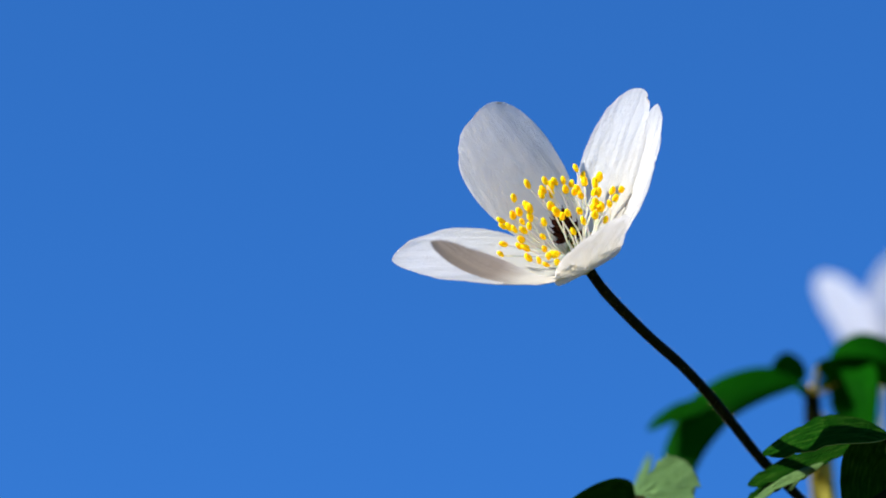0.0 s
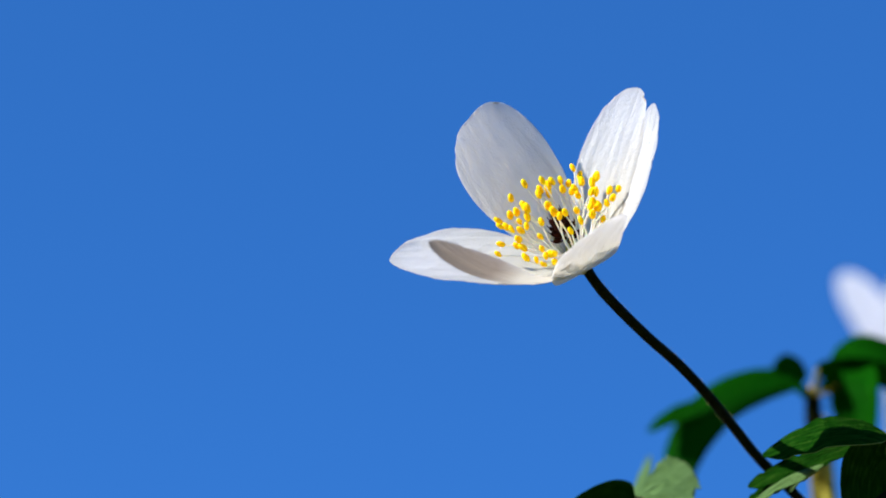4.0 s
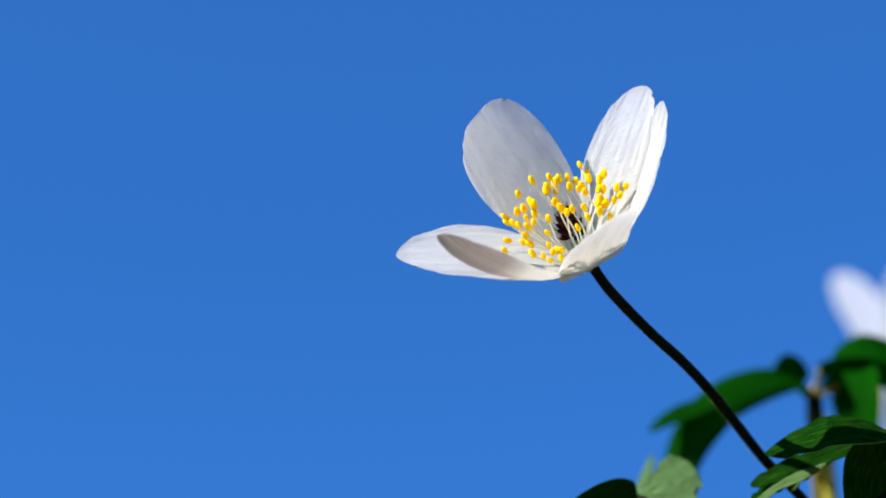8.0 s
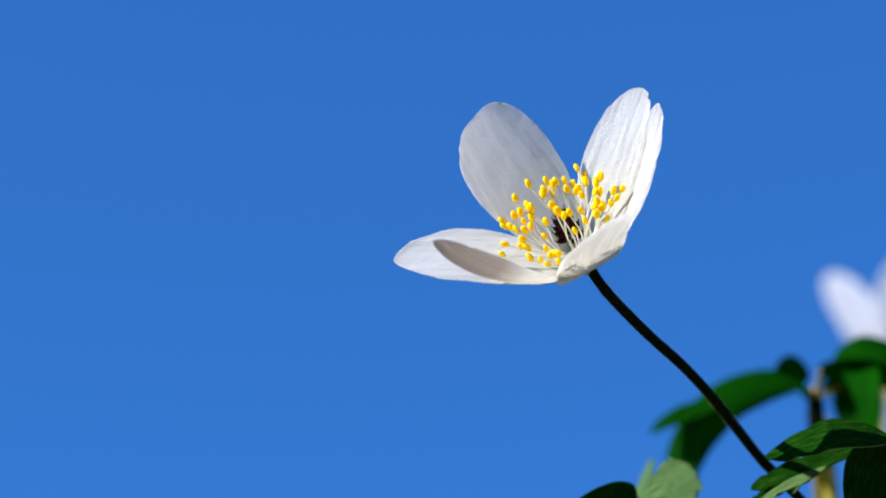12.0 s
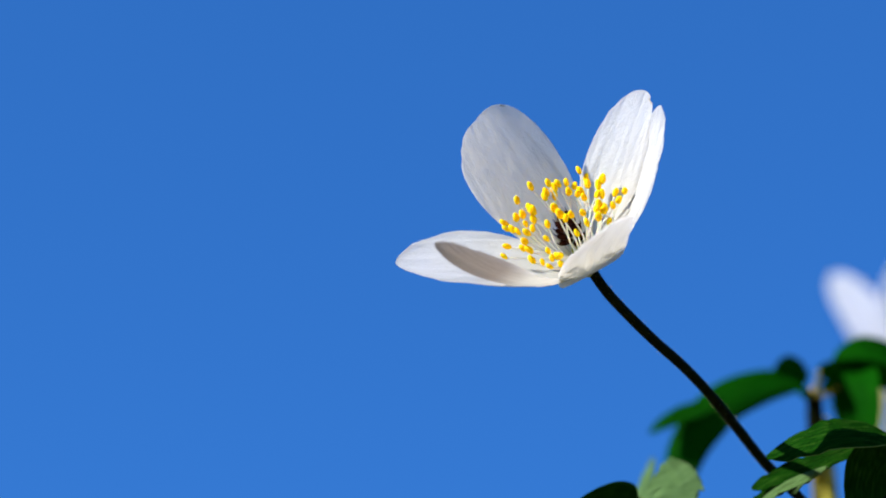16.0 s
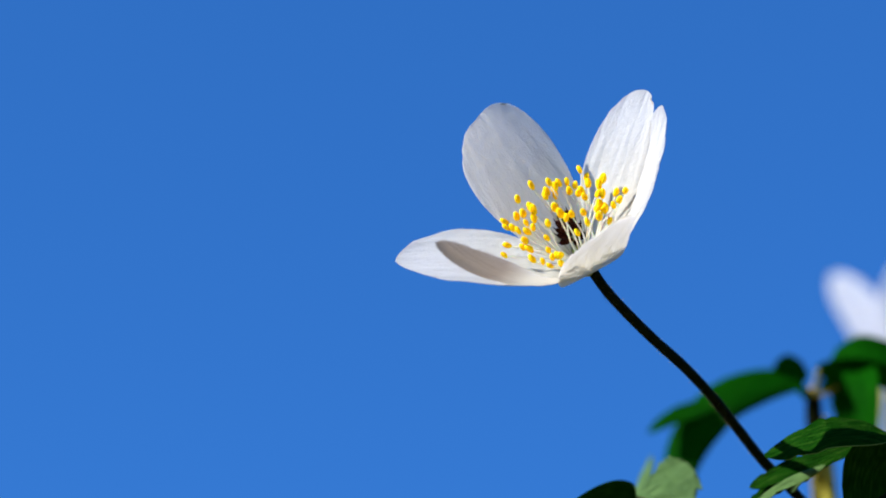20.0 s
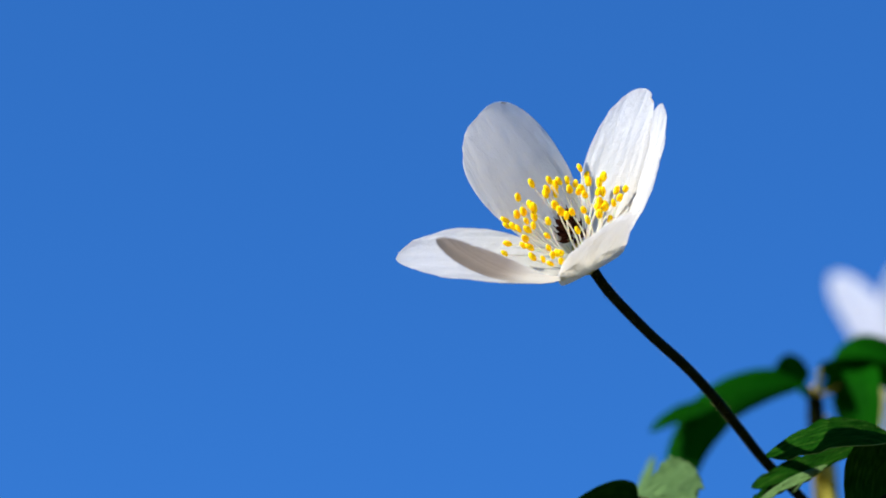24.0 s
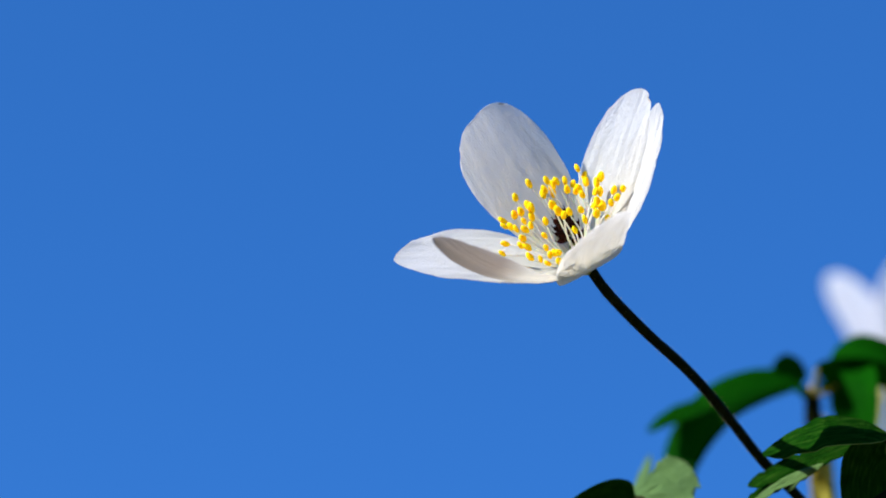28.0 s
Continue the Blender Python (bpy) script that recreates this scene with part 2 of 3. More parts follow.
# ---- the flower head: z is its axis, x and y lie across it ----
def petal_mesh(bm, azimuth, lean, bend, length, width, peak, cup, twist, sweep, seed, dents=(), stains=(), crease=1.0, tip=0.5, crumple=1.0, drop=0.0, fine=True):
    """A petal: it leaves the axis at the angle lean, bends by bend degrees to its tip and sweeps round by sweep degrees."""
    steps = 60
    at = [Vector((0.9 * math.cos(radians(azimuth)), 0.9 * math.sin(radians(azimuth)), 0.5 - drop))]
    frames = []
    for k in range(steps + 1):
        s = k / steps
        th, az = radians(lean + bend * s), radians(azimuth + sweep * s * s)
        rad, tan = Vector((math.cos(az), math.sin(az), 0)), Vector((-math.sin(az), math.cos(az), 0))
        d = Vector((0, 0, math.cos(th))) + rad * math.sin(th)
        inner = Vector((0, 0, math.sin(th))) - rad * math.cos(th)
        t = radians(twist) * s
        frames.append((d, tan * math.cos(t) + inner * math.sin(t), inner * math.cos(t) - tan * math.sin(t)))
    for k in range(steps):
        at.append(at[-1] + (frames[k][0] + frames[k + 1][0]) / 2 * (length / steps))
    b = tip
    a = peak * b / (1 - peak)
    most = peak ** a * (1 - peak) ** b

    def breadth(s):
        return max(s ** a * (1 - s) ** b / most, 0.16 * min(1, (1 - s) * 6))

    def point(u, s):
        along = s * steps
        i = min(int(along), steps - 1)
        f = along - i
        c = at[i].lerp(at[i + 1], f)
        lat, nor = frames[i][1].lerp(frames[i + 1][1], f), frames[i][2].lerp(frames[i + 1][2], f)
        w = breadth(s)
        x = u * w
        edge = 1 + 0.018 * noise.noise((s * 9, u * 2, seed)) * min(1, 4 * s)
        for side, where, deep, wide in dents:
            if u * side > 0:
                edge -= deep * abs(u) * math.exp(-((s - where) / wide) ** 2)
        w *= width * edge
        ripple = 0.20 * noise.noise((x * 4.5 + seed, s * 1.6, seed)) + 0.11 * crease * noise.noise((x * 12, s * 2.2 + seed, 3.1))
        ripple += crumple * (0.075 * noise.noise((x * 8 + seed, s * 7, 1.7)) + 0.045 * noise.noise((x * 17, s * 17 + seed, 5.2)) + 0.022 * noise.noise((x * 36, s * 34, seed)))
        ripple += 0.2 * abs(u) ** 3 * noise.noise((s * 5.0, u + seed, 8.7)) * s
        return (c + lat * (u * w) + nor * (cup * w * u * u + ripple * min(1, 3 * s, 14 * (1 - s) + 0.1))) * MM

    shell(bm, point, 100 if fine else 40, 48 if fine else 20, 0.16 * MM, breadth, stains)


def anther_mesh(seed):
    """A two-lobed pollen sac about a millimetre long, its foot at the origin."""
    bm = bmesh.new()
    bend = 0.2 * (seed % 3 - 1)

    def squash(v):
        groove = 1 - 0.42 * math.exp(-(v.x / 0.22) ** 2) * (0.5 + 0.5 * abs(v.y))
        lump = 1 + 0.16 * noise.noise((v.x * 2.2 + seed * 3.1, v.y * 2.2, v.z * 2.2)) + 0.07 * noise.noise((v.x * 6, v.y * 6 + seed, v.z * 6))
        x = v.x * (0.43 - 0.05 * v.z) * lump
        return Vector((x, v.y * 0.36 * groove * lump + bend * v.z * v.z * 0.2, 0.66 * v.z * (0.96 + 0.10 * abs(v.x)) + 0.5))

    blob(bm, Matrix.Scale(MM, 4), squash, 14, 18)
    me = bpy.data.meshes.new("anther")
    bm.to_mesh(me)
    bm.free()
    me.materials.append(ANTHER)
    me.shade_smooth()
    return me


ANTHERS = [anther_mesh(k) for k in range(6)]


def polar(azimuth, lean, r):
    a, t = radians(azimuth), radians(lean)
    return Vector((math.sin(t) * math.cos(a), math.sin(t) * math.sin(a), math.cos(t))) * r


def stamen(head, azimuth, lean, length, rng):
    """A thin curved filament with its pollen sac; length counts from the middle of the receptacle."""
    tip = Vector((0, 0, 2.0)) + polar(azimuth, lean, length - 0.4)
    foot = Vector((0, 0, 1.7)) + polar(azimuth + rng.uniform(-25, 25), 80, rng.uniform(0.7, 1.1))
    knee = foot.lerp(tip, 0.55) + polar(azimuth, 90, rng.uniform(-0.5, 1.2)) + Vector([rng.uniform(-0.45, 0.45) for _ in range(3)])
    path = [p * MM for p in spline((foot, knee, tip), 10)]
    bm = bmesh.new()
    tube(bm, path, lambda s: (0.12 - 0.03 * s) * MM, 6)
    part("filament", bm, FILAMENT, head)
    d = (path[-1] - path[-2]).normalized() * 0.8 + Vector((0.15, 0.1, 0.35)) + Vector([rng.uniform(-0.35, 0.35) for _ in range(3)])
    sac = new("anther", rng.choice(ANTHERS))
    sac.parent = head
    size = rng.uniform(0.82, 1.12)
    sac.matrix_basis = Matrix.Translation(path[-1]) @ d.to_track_quat("Z", "Y").to_matrix().to_4x4() @ pose(0, 0, 0, 0, 0, rng.uniform(0, 360)) @ Matrix.Diagonal((size, size, size, 1))


def flower_head(parent, petals, stamens, seed, fine=True, flushed=None, outer=PETAL_BACK, inner=PETAL):
    rng = random.Random(seed)
    bm = bmesh.new()
    blob(bm, pose(0, 0, 0.9 * MM) @ Matrix.Diagonal((1.15 * MM, 1.15 * MM, 1.5 * MM, 1)), None, 10, 16)
    blob(bm, pose(0, 0, 2.8 * MM) @ Matrix.Diagonal((0.9 * MM, 0.9 * MM, 1.6 * MM, 1)), None, 10, 16)
    head = part("flower_head", bm, RECEPTACLE, parent, "open white flower with yellow stamens")
    for k, row in enumerate(petals):
        bm = bmesh.new()
        petal_mesh(bm, *row[:9], seed + 2.7 * k, *row[9:], fine=fine)
        sides = (PETAL_FLUSH_SHADE, PETAL_FLUSH_SHADE) if k == flushed else (outer, inner)
        part("petal", bm, (*sides, BROWN_EDGE), head, "white petal, brownish mauve flush with shade in the colour" if k == flushed else "")
    for az, lean, length in stamens:
        stamen(head, az, lean, length, rng)
    bm = bmesh.new()
    for k in range(30):
        h = (k + 0.5) / 30
        az = k * 137.5
        m = Matrix.Translation(Vector((0, 0, 4.6 + 3.4 * h)) * MM + polar(az, 90, (1.15 - 0.45 * h * h) * MM)) @ \
            polar(az, 78 - 65 * h, 1).to_track_quat("Z", "Y").to_matrix().to_4x4()
        blob(bm, m @ Matrix.Diagonal((0.40 * MM, 0.36 * MM, 0.72 * MM, 1)), None, 6, 8)
        base = m @ Vector((0, 0, 0.5 * MM))
        out = m.to_3x3() @ Vector((0, 0, 1))
        tube(bm, spline((base, base + out * 0.3 * MM, base + (out * 0.42 + Vector((0, 0, 0.25))) * MM), 4), lambda s: (0.09 - 0.05 * s) * MM, 5)
    part("pistil", bm, PISTIL, head, "dark brown cluster of hooked carpels")
    return head


# ---- leaves ----
def blade(bm, points, across, width, peak=0.5, fold=0.25, teeth=0.0, count=4, seed=0.0, ns=30, nu=10, thick=0.22, root=0.12):
    """A leaf lobe along the points; across is the way of its half width (upper side by the right-hand rule)."""
    path = spline(points, 60)
    across = Vector(across).normalized()
    b = 0.62
    a = peak * b / (1 - peak)
    most = peak ** a * (1 - peak) ** b

    def breadth(s):
        return max(s ** a * (1 - s) ** b / most, root * min(1, 0.3 + 9 * s, (1 - s) * 8))

    def point(u, s):
        along = s * 60
        i = min(int(along), 59)
        c = path[i].lerp(path[i + 1], along - i)
        d = (path[min(i + 2, 60)] - path[max(i - 1, 0)]).normalized()
        lat = (across - d * across.dot(d)).normalized()
        nor = lat.cross(d)
        w = breadth(s)
        if teeth:
            saw = (s * count + 0.12 * seed) % 1.0
            w *= 1 - teeth * abs(u) ** 2 * max(0.0, saw - 0.15) * min(1, max(0, 3.0 * (s - 0.30)))
        w *= width * (1 + 0.06 * noise.noise((s * 7, u * 2, seed)))
        wave = 0.30 * noise.noise((s * 4 + seed, u * 2.2, seed)) + 0.12 * noise.noise((s * 12, u * 6, seed + 4))
        return c + lat * (u * w * MM) + nor * ((fold * abs(u) ** 1.3 * w + wave * min(1, 4 * s)) * MM)

    # The rim takes the underside's paler colour, in place of rim light.
    shell(bm, point, ns, nu, thick * MM, breadth, (), 1, 0.6)


def leaf_part(name, blades, parent, origin, label="", sides=(LEAF_TOP, LEAF_UNDER)):
    """A leaflet with its side lobes as parts of it."""
    first = None
    for k, spec in enumerate(blades):
        bm = bmesh.new()
        blade(bm, *spec[:3], seed=1.3 + 2.1 * k, **spec[3])
        ob = part("lobe" if first else name, bm, sides, first or parent, "" if first else label, origin)
        first = first or ob
    return first


def stalk(name, points, r0, r1, mat, parent, origin, label="", sides=12, n=40):
    bm = bmesh.new()
    tube(bm, spline(points, n), lambda s: (r0 + (r1 - r0) * s + 0.03 * noise.noise((s * 20, r0, 1))) * MM, sides)
    return part(name, bm, mat, parent, label, origin)


# ---- ground: level under the camera, rising to a low bank behind the plants ----
def ground_z(x, y):
    t = min(1.0, max(0.0, (y - 0.32 + 0.25 * noise.noise((x * 0.7, 0.3, 2))) / 0.5))
    near = max(0, 1 - abs(x) / 3) * max(0, 1 - abs(y) / 3)
    return (0.15 + 0.05 * noise.noise((x * 0.5, y * 0.5, 5))) * t * t * (3 - 2 * t) + 0.006 * noise.noise((x * 9, y * 9, 0)) * near


def ground():
    bm = bmesh.new()
    n = 110
    line = [1500 * math.sinh(10 * (2 * i / n - 1)) / math.sinh(10) for i in range(n + 1)]
    vs = [[bm.verts.new((x, y + 0.45, ground_z(x, y + 0.45))) for x in line] for y in line]
    for a, b in zip(vs, vs[1:]):
        for i in range(n):
            bm.faces.new((a[i], a[i + 1], b[i + 1], b[i]))
    ob = part("ground", bm, SOIL, None, "wood floor covered in brown leaf litter and moss")
    return tagged(ob, category="ground", kind="structure")


ground()

# ---- the flowering plant ----
WHORL = spot(49.06, 330.0, -35.18)
ROOT = Vector((WHORL.x + 0.004, WHORL.y + 0.003, ground_z(WHORL.x, WHORL.y)))
anemone = tagged(new("wood_anemone"), "white wood anemone in bloom with dark stalk and lobed leaves", "flower", "wood anemones")
anemone.location = ROOT
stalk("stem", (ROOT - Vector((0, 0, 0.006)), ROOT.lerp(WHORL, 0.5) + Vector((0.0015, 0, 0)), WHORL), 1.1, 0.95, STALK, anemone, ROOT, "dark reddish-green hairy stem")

HEAD_AT = spot(17.27, 306.0, -2.55)
AXES = Matrix(((0.894, -0.201, -0.4), (0, 0.895, -0.446), (0.447, 0.399, 0.8))).to_4x4()


def head_pose(x, z, a, b, c):
    """The flower head in its plant's space, moved by millimetres and leaning by degrees."""
    return Matrix.Translation(HEAD_AT - ROOT) @ TILT.to_3x3().to_4x4() @ pose(x * MM, 0, z * MM, a, b, c) @ AXES


def stalk_pose(x, z, b):
    """The flower stalk in its plant's space, hinged at the whorl of leaves."""
    return Matrix.Translation(WHORL - ROOT) @ TILT.to_3x3().to_4x4() @ pose(x * MM, 0, z * MM, 0, b, 0)


HINGE = (Matrix.Translation(WHORL) @ TILT.to_3x3().to_4x4()).inverted()
way = [HINGE @ p for p in (WHORL, spot(45.45, 327.0, -31.40), spot(41.03, 324.0, -27.11), spot(37.40, 321.0, -22.81), spot(33.76, 318.0, -18.52), spot(29.83, 315.0, -14.52), spot(25.68, 312.0, -10.95), spot(21.82, 309.0, -7.30), spot(19.47, 307.0, -4.83), spot(17.89, 306.0, -2.68), spot(17.34, 306.0, -1.72))]
bm = bmesh.new()
way = spline(way, 80)
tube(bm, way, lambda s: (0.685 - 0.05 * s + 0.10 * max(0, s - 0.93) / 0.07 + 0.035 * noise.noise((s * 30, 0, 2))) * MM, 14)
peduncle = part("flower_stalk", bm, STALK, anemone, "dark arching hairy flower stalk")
peduncle.matrix_basis = stalk_pose(0, 0, 0)
bm = bmesh.new()
rng = random.Random(5)
for k in range(760):
    i = rng.randrange(2, 78)
    d = (way[i + 1] - way[i - 1]).normalized()
    o = Vector([rng.gauss(0, 1) for _ in range(3)])
    o = (o - d * o.dot(d)).normalized()
    p = way[i].lerp(way[i + 1], rng.random()) + o * 0.72 * MM
    q = p + (o + d * rng.uniform(-0.2, 0.8)) * rng.uniform(0.10, 0.30) * MM
    tube(bm, [p, p.lerp(q, 0.5), q], lambda s: (0.014 - 0.008 * s) * MM, 3)
tagged(part("hairs", bm, HAIR, peduncle, "short pale hairs"), kind="stuff")

#     azimuth lean bend length width peak cup twist sweep
PETALS = ((177.3, 52.2, 14.2, 22.8, 9.14, 0.54, 0.07, 7.4, -5.0, (), (), 0.9, 0.65, 1.5),
          (104.6, 31.8, -15.6, 22.45, 6.69, 0.70, -0.08, 12.2, 18.3, ((1, 0.9968, 0.95, 0.0028), (1, 0.885, 0.03, 0.02)), ((-1.0, -0.9, 0.938, 0.956),), 1.1, 0.35),
          (27.4, 45.1, 9.5, 22.2, 5.7, 0.58, 0.09, -2.3, -5.6, ((-1, 0.955, 0.18, 0.012),), ((-1.0, -0.86, 0.93, 0.965),), 0.9, 0.5, 1.2),
          (-11.2, 56.1, -22.6, 22.1, 6.12, 0.56, 0.0, -15.4, 28.4, (), (), 1.0, 0.69, 1.6),
          (-86.4, 51.2, 4.7, 24.2, 4.4, 0.22, 0.0, -22.4, 34.9, (), (), 0.8, 0.35, 1.0, 0.4),
          (-130.3, 70.4, -49.0, 28.3, 2.44, 0.70, 0.40, 30.4, -28.6, (), (), 1.0, 0.61))
# azimuth, lean and length of the stamens behind the pistil, beside it and before it
STAMENS = ((44, 37, 10.8), (41, 40, 9.9), (37, 41, 9.1), (21, 44, 9.9), (23, 44, 9.1), (-6, 54, 10.2), (-4, 49, 9.4), (-9, 34, 8.8), (-23, 25, 8.8),
           (1, 23, 8.8), (55, 38, 9.0), (63, 36, 9.5), (58, 31, 8.3), (60, 18, 9.7), (79, 11, 10.4), (112, 14, 9.0), (98, 16, 9.3), (85, 16, 8.5),
           (166, 21, 8.9), (-161, 35, 8.9), (-106, 13, 8.9), (-91, 27, 8.9), (-45, 37, 8.9), (-41, 43, 8.9))
STAMENS_SIDE = ((-15, 51, 9.2), (-23, 49, 8.8), (-8, 39, 8.8), (-7, 19, 8.8), (78, 16, 9.3), (135, 13, 11.2), (169, 22, 11.4), (152, 23, 9.1),
                (167, 28, 9.5), (163, 34, 9.8), (156, 43, 10.4), (161, 45, 10.0), (164, 43, 9.4), (176, 40, 9.0), (-180, 30, 8.9), (-158, 31, 8.7),
                (-160, 42, 8.8), (-94, 21, 8.7), (-77, 26, 8.6), (-59, 31, 8.6), (-35, 39, 8.7), (-52, 43, 8.6), (-32, 44, 8.6), (-48, 52, 8.6),
                (178, 52, 9.6), (-175, 58, 10.1))
STAMENS_FRONT = ((-178, 24, 8.4), (-134, 24, 8.1), (-130, 37, 8.1), (-65, 39, 8.0), (-85, 42, 8.0), (-168, 49, 8.3), (-127, 48, 8.1), (-153, 48, 8.2),
                 (-148, 57, 8.2), (-136, 58, 8.1), (-127, 62, 8.0), (-124, 55, 8.0), (-113, 54, 8.0), (-116, 62, 8.0), (-119, 54, 8.0))
head = flower_head(anemone, PETALS, STAMENS + STAMENS_SIDE + STAMENS_FRONT, 3, flushed=5)
head.matrix_basis = head_pose(0, 0, 0, 0, 0)

# leaf beside the flower stalk: a petiole, one leaflet in lobes, two hanging leaflets
NODE = spot(55.54, 315.0, -23.17)
VIEW = TILT.to_3x3()
RISE = VIEW @ Vector((-0.15, 0.8, 0.58))
CURL = VIEW @ Vector((0, -0.75, -0.66))
stalk("petiole", (WHORL, spot(52.01, 310.0, -32.00), spot(57.44, 313.0, -28.09), NODE), 0.8, 0.6, STALK, anemone, ROOT)
leaf_part("leaflet", [
    ((spot(55.05, 313.0, -22.74), spot(52.35, 312.0, -22.17), spot(47.91, 310.5, -22.21), spot(44.07, 312.0, -23.51), spot(40.10, 315.0, -25.43)), VIEW @ Vector((-0.1, 0.94, 0.33)), 4.3, dict(peak=0.46, fold=-0.05, teeth=0.2, count=5, root=0.5)),
    ((spot(55.75, 317.0, -23.46), spot(51.13, 317.5, -24.56), spot(46.92, 318.0, -26.32), spot(43.12, 319.0, -28.05), spot(38.86, 320.0, -30.08)), RISE, 2.2, dict(peak=0.60, fold=-0.06, teeth=0.4, count=4)),
    ((spot(47.63, 318.0, -26.75), spot(43.84, 319.0, -28.99), spot(41.09, 320.0, -30.59), spot(38.78, 320.5, -32.37)), RISE, 1.4, dict(peak=0.66, fold=-0.06, teeth=0.5, count=5)),
    ((spot(47.93, 316.2, -26.95), spot(44.93, 316.6, -28.41), spot(41.70, 317.5, -30.21), spot(38.91, 318.0, -32.33)), CURL, 0.85, dict(peak=0.5, fold=0.1, teeth=0.4, count=3)),
    ((spot(46.27, 316.0, -27.65), spot(44.69, 316.4, -28.96), spot(43.53, 316.8, -30.50)), CURL, 0.6, dict(peak=0.4, fold=0.1)),
], anemone, ROOT, "toothed green leaflet arching over, pale underneath")
# Dark top green on both sides deepens this leaflet's shade by colour.
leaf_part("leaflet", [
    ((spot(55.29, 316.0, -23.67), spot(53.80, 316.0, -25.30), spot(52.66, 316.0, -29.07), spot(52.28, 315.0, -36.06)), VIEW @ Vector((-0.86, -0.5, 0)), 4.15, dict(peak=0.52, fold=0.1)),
], anemone, ROOT, "hanging leaflet, shade put into the dark green of both sides", (LEAF_TOP, LEAF_TOP))
leaf_part("leaflet", [
    ((spot(55.37, 314.0, -23.09), spot(56.92, 322.0, -23.97), spot(58.94, 328.0, -26.48), spot(59.78, 331.0, -31.12), spot(59.66, 332.0, -36.36)), VIEW @ Vector((0.7, -0.7, 0)), 4.2, dict(peak=0.42, fold=0.1, teeth=0.3)),
], anemone, ROOT, "pale green toothed leaflet in the sun")

# leaf on the far side of the whorl, low over the stalk
NODE_B = spot(25.39, 334.0, -32.98)
stalk("petiole", (WHORL, spot(40.65, 331.0, -39.01), spot(31.16, 333.0, -37.00), NODE_B), 0.8, 0.55, STALK, anemone, ROOT)
bm = bmesh.new()
blob(bm, Matrix.Translation(spot(25.91, 331.0, -33.13)) @ Matrix.Diagonal((1.0 * MM, 0.8 * MM, 0.7 * MM, 1)), None, 8, 12)
part("node", bm, NODE_BROWN, anemone, "brownish leaf node", ROOT)
# Underside coloured like the dark top, in place of the shade on it.
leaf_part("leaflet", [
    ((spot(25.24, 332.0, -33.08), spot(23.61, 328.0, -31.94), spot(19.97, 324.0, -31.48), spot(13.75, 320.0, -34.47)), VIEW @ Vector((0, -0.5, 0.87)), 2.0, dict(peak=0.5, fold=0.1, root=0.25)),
], anemone, ROOT, "arching leaflet, its shaded side coloured dark green", (LEAF_TOP, LEAF_TOP))
FAN = VIEW @ Vector((0, 0.75, 0.66))
FAN_UP = VIEW @ Vector((-0.4, 0.6, 0.7))
leaf_part("leaflet", [
    ((NODE_B, spot(28.33, 335.0, -31.57), spot(31.13, 336.0, -30.15), spot(33.05, 337.0, -29.03)), FAN_UP, 3.75, dict(peak=0.74, fold=0.04, teeth=0.3, count=13)),
    ((NODE_B, spot(29.45, 334.0, -32.08), spot(33.53, 335.0, -31.57)), FAN, 2.5, dict(peak=0.78, fold=0.04, teeth=0.4, count=11)),
    ((NODE_B, spot(29.36, 333.0, -33.03), spot(33.23, 332.0, -33.38)), FAN, 2.4, dict(peak=0.78, fold=0.04, teeth=0.4, count=11)),
    ((NODE_B, spot(28.98, 366.0, -33.67), spot(31.77, 386.0, -31.69)), VIEW @ Vector((-0.7, 0.7, 0)), 0.95, dict(peak=0.5)),
], anemone, ROOT, "pale sunlit fan-shaped toothed leaflet")

# ---- the plant behind ----
WHORL_B = spot(60.31, 410.0, -23.61)
ROOT_B = Vector((WHORL_B.x + 0.006, WHORL_B.y + 0.004, ground_z(WHORL_B.x, WHORL_B.y)))
behind = tagged(new("wood_anemone"), "leafy wood anemone standing behind, with arching green leaves", "flower", "wood anemones")
behind.location = ROOT_B
stalk("stem", (ROOT_B - Vector((0, 0, 0.006)), spot(63.01, 412.0, -42.53), spot(62.12, 411.0, -36.88), spot(61.29, 411.0, -31.80)), 1.8, 1.5, PALE_STALK, behind, ROOT_B, "yellowish green lower stem")
# Dark stalk colour here stands in for shade from the leaves above.
stalk("upper_stem", (spot(61.47, 411.0, -32.72), spot(60.49, 410.0, -28.03), WHORL_B), 1.65, 1.3, STALK, behind, ROOT_B, "upper stem, leaf shade put into its dark colour")
stalk("stem", (ROOT_B + Vector((-0.002, -0.003, -0.006)), spot(60.69, 407.0, -42.02), spot(60.51, 407.0, -36.52), spot(60.47, 408.0, -30.65)), 0.9, 0.75, OLIVE_STALK, behind, ROOT_B, "olive brown side stem")
bm = bmesh.new()
blob(bm, Matrix.Translation(WHORL_B) @ Matrix.Diagonal((1.15 * MM, 1.15 * MM, 1.7 * MM, 1)), None, 8, 12)
part("node", bm, NODE_BROWN, behind, "brownish stem node", ROOT_B)
stalk("petiole", (WHORL_B, spot(60.32, 407.0, -21.42), spot(60.30, 405.0, -19.22)), 0.5, 0.4, NODE_PALE, behind, ROOT_B, "pale whitish petiole")
stalk("petiole", (WHORL_B, spot(61.73, 406.0, -22.92), spot(63.89, 407.0, -21.79)), 0.36, 0.22, OLIVE_STALK, behind, ROOT_B, "brownish petiole")
